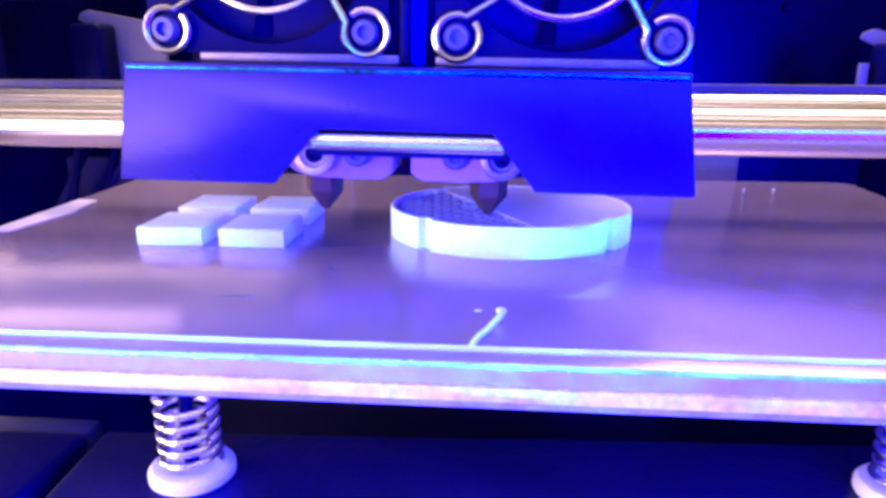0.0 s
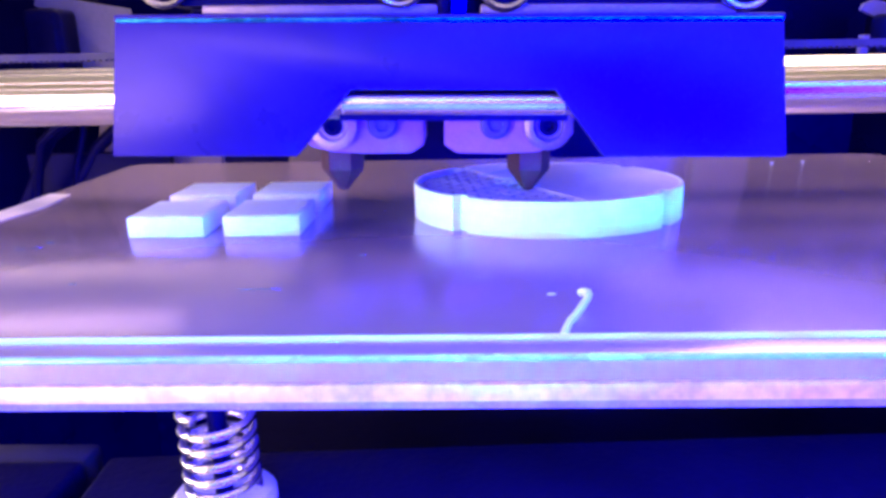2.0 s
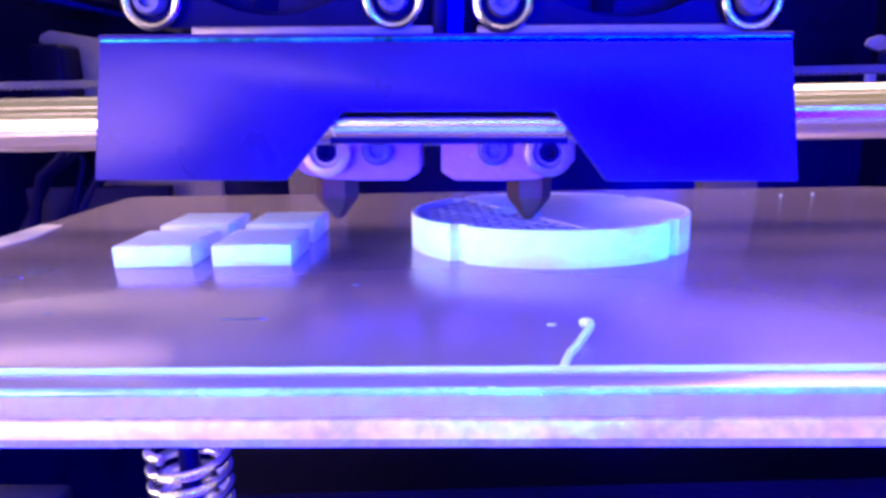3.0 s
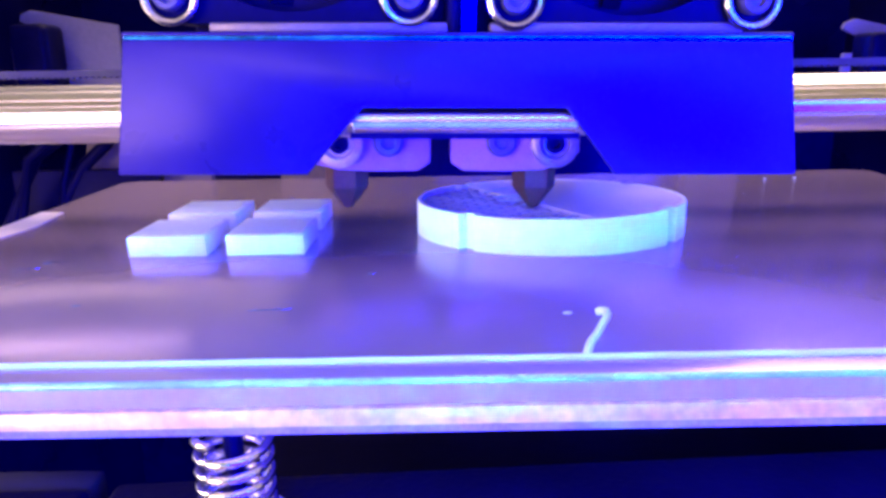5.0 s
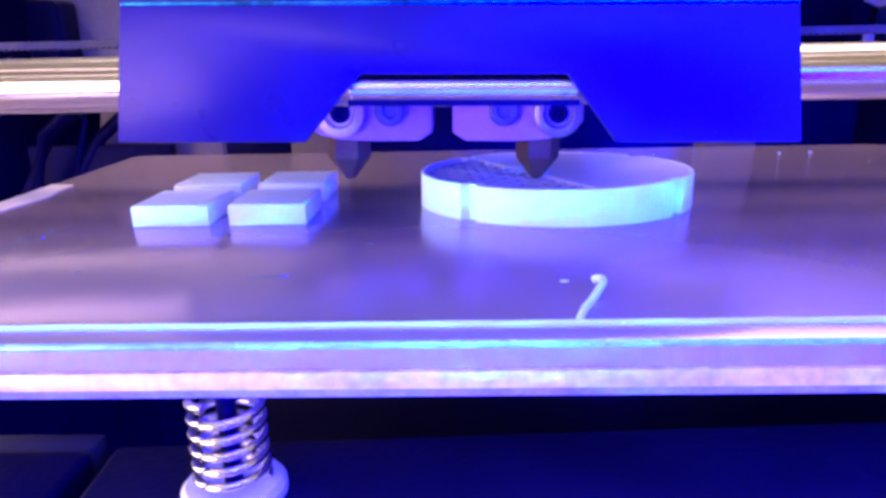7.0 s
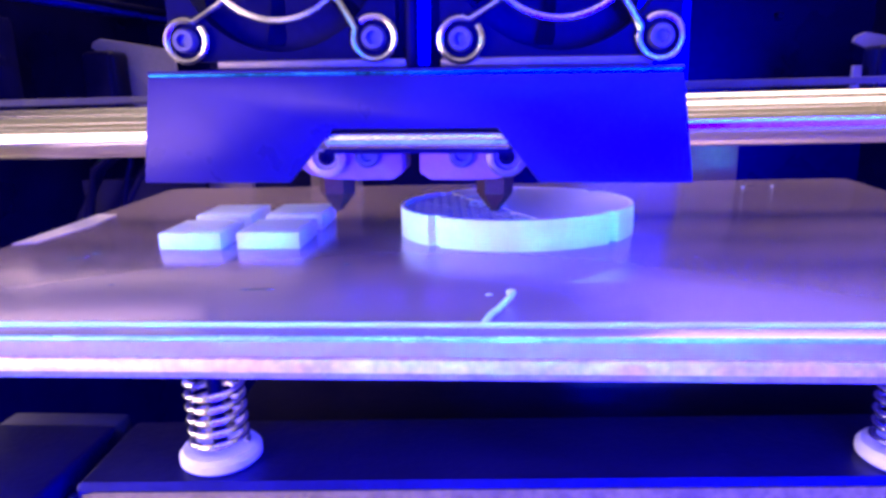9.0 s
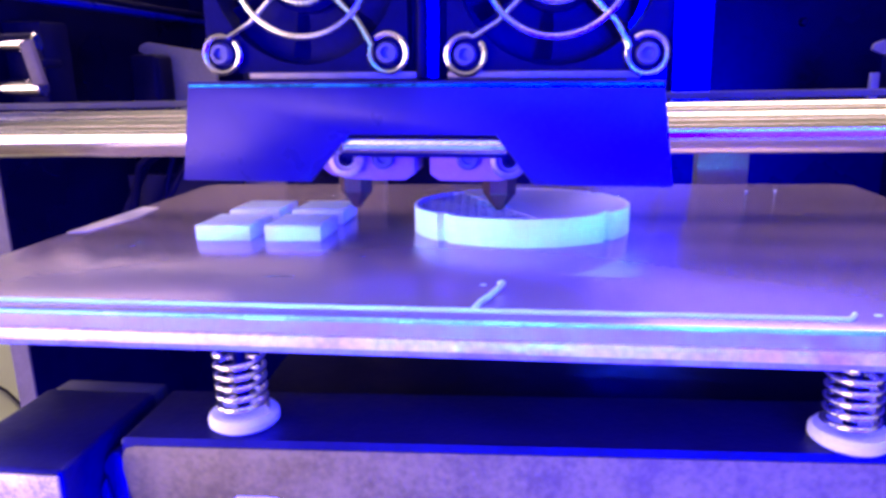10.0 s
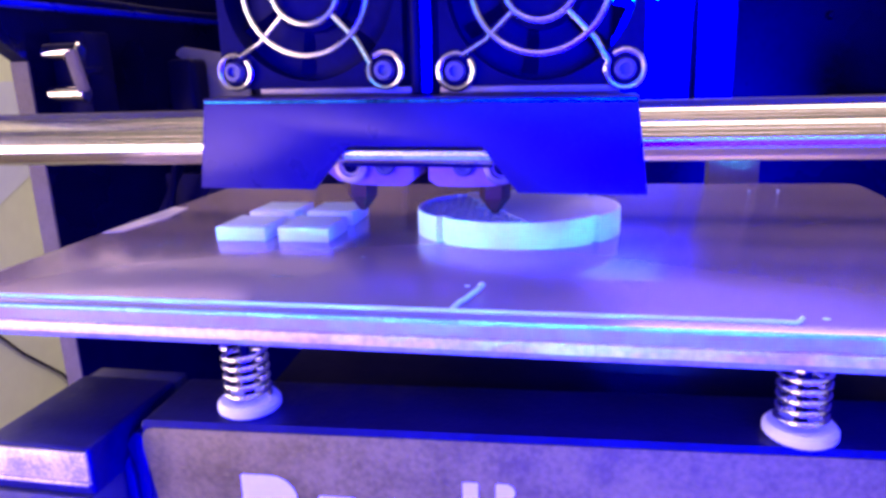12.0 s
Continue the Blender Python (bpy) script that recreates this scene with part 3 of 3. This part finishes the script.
# fans
for fx, fz in ((-2.25, 6.03), (2.90, 5.98)):
    S = 2.17
    fr = bmesh.new()
    n = 48
    R = 2.0
    ring_f, ring_b, sq_f, sq_b = [], [], [], []
    for k in range(n):
        ang = 2 * math.pi * k / n + math.pi / n
        c, s = math.cos(ang), math.sin(ang)
        q = S / max(abs(c), abs(s))
        q = min(q, S * 1.32)
        for lst, rr, y in ((ring_f, R, -3.3), (ring_b, R, -2.3), (sq_f, q, -3.3), (sq_b, q, -2.3)):
            lst.append(fr.verts.new((fx + rr * c, y, fz + rr * s)))
    for k in range(n):
        j = (k + 1) % n
        fr.faces.new((ring_f[k], ring_f[j], sq_f[j], sq_f[k]))
        fr.faces.new((sq_f[k], sq_f[j], sq_b[j], sq_b[k]))
        fr.faces.new((ring_b[k], ring_b[j], ring_f[j], ring_f[k]))
    fan = hp("fan_frame", fr, M_BLACK, "square black cooling fan frame")
    hp("fan_hub", lathe([(0, 0.95), (0.85, 0.95), (0.95, 0.85), (0.95, 0), (0, 0)], (fx, -2.25, fz), "Y", 32), M_BLACK, "", True, fan)
    for k in range(7):
        ang = 2 * math.pi * k / 7 + 0.3
        bl = bmesh.new()
        vs = []
        for r in (0.9, 1.4, 1.9):
            row = []
            for e, y in ((-0.30, -2.95), (0.0, -2.7), (0.34, -2.4)):
                aa = ang + e * (1.1 if r < 1 else 0.95)
                row.append(bl.verts.new((fx + r * math.cos(aa), y, fz + r * math.sin(aa))))
            vs.append(row)
        for i in range(2):
            for j in range(2):
                bl.faces.new((vs[i][j], vs[i][j + 1], vs[i + 1][j + 1], vs[i + 1][j]))
        bmesh.ops.solidify(bl, geom=list(bl.faces), thickness=0.06)
        hp("fan_blade", bl, M_BLACK, "", True, fan)
    gd = bmesh.new()
    for rr in (0.78, 1.45):
        tube(arc(fx, fz, -3.42, rr, 0, 354, 47), 0.065, 8, True, gd)
    B = 1.78
    for sx in (-1, 1):
        for sz in (-1, 1):
            cx, cz = fx + sx * B, fz + sz * B
            dirx = Vector((sx, 0, sz)).normalized()
            loop = []
            a0 = math.degrees(math.atan2(-sz, -sx)) + 20
            for k in range(21):
                aa = radians(a0 + 335 * k / 20)
                loop.append((cx + 0.38 * math.cos(aa), -3.42, cz + 0.38 * math.sin(aa)))
            start = Vector((fx, -3.36, fz)) + dirx * 0.72
            tube([tuple(start), tuple(start + dirx * 0.9)] + loop, 0.065, 8, False, gd)
    hp("fan_guard", gd, M_WIRE, "bent steel wire finger guard", True, fan)
    for sx in (-1, 1):
        for sz in (-1, 1):
            hp("fan_screw", lathe([(0, 0.08), (0.11, 0.08), (0.12, 0.2), (0.19, 0.2), (0.22, 0.15), (0.22, -0.05), (0, -0.05)], (fx + sx * B, -3.4, fz + sz * B), "Y", 24), M_BOLT, "socket-head screw", True, fan)
for k, cx in enumerate((0.18, 0.42)):
    hp("cable", tube([(cx, -3.2, 3.75), (cx + 0.02, -3.25, 5), (cx - 0.03, -3.2, 6.5), (cx, -3.1, 8.4)], 0.12, 10), M_BLUE if k else M_BLACK, "cable between the fans")
head.rotation_euler = (0, radians(0.9), 0)

# ---- guide rods ----
RODZ = 2.50
gan = thing("rod_gantry", (7, HY, RODZ), "two polished steel guide rods across the machine", "guide rods")
for ry in (-2.3, 2.3):
    part("rod", rod((PX0 + 1.2, HY + ry, RODZ), (PX1 - 1.2, HY + ry, RODZ), 0.45, 48), M_ROD, gan)
for bx in (PX0 + 0.02, PX1 - 1.22):
    part("end_block", box(bx, bx + 1.2, HY - 3.3, HY + 3.3, 1.6, 3.4, 0.1), M_BLACK, gan)
belt = thing("drive_belt", (7, HY, 3.2), "grey toothed drive belt above the rods", "belt")
for x0, x1 in ((PX0 + 1.2, HX - 3.92), (HX + 4.42, PX1 - 1.2)):
    b = box(x0, x1, HY - 0.3, HY + 0.3, 3.14, 3.27, 0)
    k = x0
    while k < x1 - 0.1:
        box(k, k + 0.06, HY - 0.3, HY + 0.3, 3.11, 3.14, 0, b)
        k += 0.12
    part("band", b, M_BELT, belt)

# ---- back of the machine ----
lump = thing("white_holder", (9.6, 11.2, 2.0), "lumpy white plastic holder with a thin tail behind the rods", "holder")
for name, pts, y0 in (("rear_body", [(8.0, 2.7), (8.75, 2.55), (9.15, 2.75), (9.2, 3.6), (9.35, 4.6), (9.1, 4.82), (8.6, 4.85), (8.1, 4.6), (7.9, 3.6)], 10.95),
                      ("front_body", [(9.12, 2.62), (9.9, 2.52), (10.15, 2.9), (10.3, 3.3), (10.25, 3.9), (10.1, 4.4), (9.7, 4.7), (9.38, 4.72), (9.22, 4.3), (9.28, 3.6), (9.1, 3.0)], 10.85),
                      ("foot", [(9.95, 2.5), (10.6, 2.5), (10.68, 2.68), (10.45, 2.95), (10.22, 3.15), (10.08, 2.9)], 10.9)):
    body = plate(pts, y0, y0 + 0.9, bevel=0.12)
    for v in body.verts:
        v.co += Vector((noise.noise(v.co * 2.6), noise.noise(v.co * 2.6 + Vector((7, 0, 0))), noise.noise(v.co * 2.2 + Vector((0, 9, 0))))) * 0.05
    part(name, body, M_WHITE, lump)
part("tail", tube([(10.1, 11.2, 4.32), (10.4, 11.15, 4.36), (10.65, 11.1, 4.33), (10.86, 11.1, 4.22)], 0.07, 8), M_WHITE, lump, "thin bent white tail")
for tx in (8.8, 9.05, 9.3, 9.55, 10.1, 10.35):
    part("tooth", box(tx, tx + 0.17, 10.95, 11.5, 2.28, 2.56, 0.04), M_WHITE, lump)
part("shelf", box(7.8, 10.9, 10.8, 26.29, 2.05, 2.275, 0.03), M_BLACK, lump, "black carrier strip")

for x0 in (0.0, 14.3):
    pt = thing("rear_post", (x0 + 0.9, 13, -4), "tan upright post behind the plate", "post", "rear posts")
    part("post", box(x0, x0 + 1.9, 12.6, 13.4, -4, 1.4, 0.06), M_TAN, pt)
    part("foot", box(x0 - 0.3, x0 + 2.2, 12.3, 13.7, -25.5, -4, 0.1), M_BLACK, pt)
# sheet and column coloured blue in place of light on the black wall
pan = thing("blue_lit_sheet", (12, 26, 1.2), "back wall sheet with blue light put into its colour", "panel")
part("sheet", box(5.5, 15.2, 26.3, 26.95, 1.2, 13.8, 0.05), M_BLUE, pan)
part("column", box(15.6, 17.4, 25.4, 26.95, 1.2, 13.8, 0.1), M_BLUE, pan)
ls = thing("led_strip", (12.1, 26.2, 7.65), "short strip of cyan LEDs on the blue-lit sheet", "LED strip")
part("tape", box(6.4, 15.1, 26.22, 26.29, 7.2, 7.8, 0.01), M_BLUE, ls)
for k in range(7):
    d = bmesh.new()
    bmesh.ops.create_icosphere(d, subdivisions=2, radius=0.16, matrix=Matrix.Translation((7.03 + k * 1.26, 26.15, 7.5)))
    part("led", d, M_DOT, ls)
for x0, x1, by, dz in ((-10.8, -7.0, 17.0, 0.0), (22.8, 26.2, 19.0, -0.7)):
    br = thing("motor_bracket", (x0 + 1.5, by, 2), "grey sheet bracket holding a black motor", "motor bracket", "motor brackets")
    part("plate", plate([(x0 + 1.2, 2.0), (x1, 2.0), (x1, 5.0 + dz), (x0 + 0.5, 5.6 + dz), (x0 + 0.1, 5.45 + dz), (x0, 5.2 + dz), (x0 + 0.4, 5.0 + dz), (x0 + 1.2, 4.7 + dz)], by, by + 0.25, bevel=0.03), M_GREY, br)
    part("leg", box(x0 - 0.15, x0 + 0.2, by - 0.6, by - 0.3, 2.0, 4.2 + dz, 0.04), M_GREY, br, "narrow grey leg")
    part("motor", box(x0 + 0.35, x0 + 1.75, by - 1.6, by - 0.05, 1.6, 5.0 + dz, 0.25, seg=3), M_BLACK, br, "black motor body")
    part("flange", box(x0 - 0.2, x1 - 0.1, by - 0.7, 26.9, 1.4, 1.99, 0.05), M_BLACK, br)
cb = thing("cable_bundle", (-6, 12, -1), "bundle of dark cables with a grey sleeve behind the plate", "cables")
sleeve = plate([(-6.2, -3.4), (-2.9, -3.4), (-2.9, 1.5), (-6.9, 1.5), (-7.35, 1.1), (-7.5, 0.3), (-7.3, -0.6), (-6.9, -1.4), (-6.5, -2.4)], 14.1, 14.5, bevel=0.1)
part("sleeve", sleeve, M_TAN, cb, "dull tan curved shield")
part("strut", tube([(-5.6, 13.6, 1.6), (-6.4, 13.5, 0.7), (-7.2, 13.4, 0.0), (-8.0, 13.3, -1.2), (-8.6, 13.2, -3.2)], 0.24, 10), M_BLACK, cb, "thick dark cable")
part("strut", tube([(-7.6, 13.0, 1.5), (-7.4, 13.0, 0.7), (-7.9, 13.1, -0.6), (-8.3, 13.2, -2.4)], 0.13, 8), M_BLACK, cb)
for k in range(3):
    part("cable", tube([(-9.5 - k * 0.5, 12.5, -4.5), (-9.0 - k * 0.3, 12.2, -1.5 - k * 0.2), (-8.2, 11.6 + k * 0.3, 0.4), (-7.0 + k * 0.2, 11.2, 1.2), (-6.2, 11.5, 2.2 + k * 0.3)], 0.16, 8), M_BLACK, cb)
part("bracket", box(-9.8, -4.5, 13.2, 13.6, -4.0, -0.2, 0.05), M_BLACK, cb)
part("bracket_stay", box(-7.6, -6.6, 13.61, 26.95, -1.6, -0.8, 0.05), M_BLACK, cb)
rail = thing("side_rail", (-11.5, 9, 7), "black side rail with bundled cables", "rail")
part("rail", box(-11.9, -11.1, -6, 26.9, 6.92, 7.2, 0.1, seg=3), M_RAIL, rail)
part("cable", tube([(-11.0, -6, 7.5), (-10.9, 2, 7.35), (-11.1, 9, 7.45), (-10.9, 16, 7.3), (-11.0, 26, 7.4)], 0.16, 10), M_BLACK, rail)
pul = thing("belt_tensioner", (-11.9, 10.8, 3), "steel belt tensioner with two bright rollers", "belt tensioner")
part("body", box(-12.9, -11.2, 10.8, 12.6, 2.6, 6.2, 0.15), M_BLACK, pul)
for z in (3.65, 5.35):
    part("roller", rod((-12.7, 10.3, z), (-11.0, 10.3, z), 0.36, 24), M_CHROME, pul, "shiny steel roller")
part("strap", moved(box(-0.25, 0.25, 9.6, 9.85, -0.85, 0.85, 0.05), Matrix.Translation((-10.9, 0, 4.55)) @ Matrix.Rotation(radians(-12), 4, "Y")), M_TAN, pul, "tan cable strap")
part("stay", box(-11.05, -10.75, 9.86, 11.2, 4.4, 4.7, 0.03), M_BLACK, pul)
part("wall_foot", box(-13.0, -12.91, 11.2, 12.2, 3.0, 5.8, 0), M_BLACK, pul)

# unseen panel on a floor stand, added as a body for the left fill light
fl = thing("left_fill_body", (-44.5, -54.5, RZ0), "square white panel on a stand, unseen body of the left fill", "floor lamp")
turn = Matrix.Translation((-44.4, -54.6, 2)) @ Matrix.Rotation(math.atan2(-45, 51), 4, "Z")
part("panel", moved(box(-21, 21, -1.2, 1.0, -21, 21, 0.4), turn), M_WHITE, fl, "white panel behind the left fill light")
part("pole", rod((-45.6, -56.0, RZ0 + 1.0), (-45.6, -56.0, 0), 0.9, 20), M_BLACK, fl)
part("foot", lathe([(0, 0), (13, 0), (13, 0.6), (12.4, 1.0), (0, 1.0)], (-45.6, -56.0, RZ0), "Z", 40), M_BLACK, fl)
# unseen body for the blue light, facing the machine, with holders for bar and tube
lp = thing("work_lamp", (12, -33, -26.5), "blue LED panel lamp on a black stand", "LED lamp")
part("housing", box(1.2, 31.8, -33.2, -31.6, -15.3, 11.6, 0.3), M_BLACK, lp)
part("stand", rod((16.5, -32.6, -25.6), (16.5, -32.6, -15.4), 0.6, 20), M_BLACK, lp)
part("foot", lathe([(0, 0), (6, 0), (6, 0.5), (5.5, 0.9), (0, 0.9)], (16.5, -32.6, -26.5), "Z", 32), M_BLACK, lp)
part("bar", box(-2.3, 20.3, -30.95, -30.1, -0.5, 1.1, 0.1), M_BLACK, lp)
part("tube_holder", box(-37, 55, -30.95, -30.3, 6.6, 8.9, 0.1), M_BLACK, lp)
for k in range(12):
    d = bmesh.new()
    bmesh.ops.create_icosphere(d, subdivisions=2, radius=0.35, matrix=Matrix.Translation((4.5 + k * 2.05, -31.5, 11.0)))
    part("led", d, M_LED, lp)

# dark knobs added on the housing's back in place of small blue specks
for bx, bz, br in ((-9.2, 9.4, 0.35), (-7.0, 10.3, 0.5), (-4.6, 9.0, 0.3), (-5.2, 7.2, 0.45), (-2.6, 8.4, 0.35), (-8.0, 4.4, 0.4), (-3.4, 4.9, 0.3), (19.6, 8.0, 0.2), (22.4, 6.2, 0.22), (18.3, 9.2, 0.2)):
    single("back_knob", lathe([(0, 0.3), (br * 0.7, 0.3), (br, 0.15), (br, 0), (0, 0)], (bx, 26.98, bz), "Y", 14), M_WALL, (bx, 26.9, bz), "small dark knob added for a blue speck on the back panel", "bolt", "bolts on the back panel")
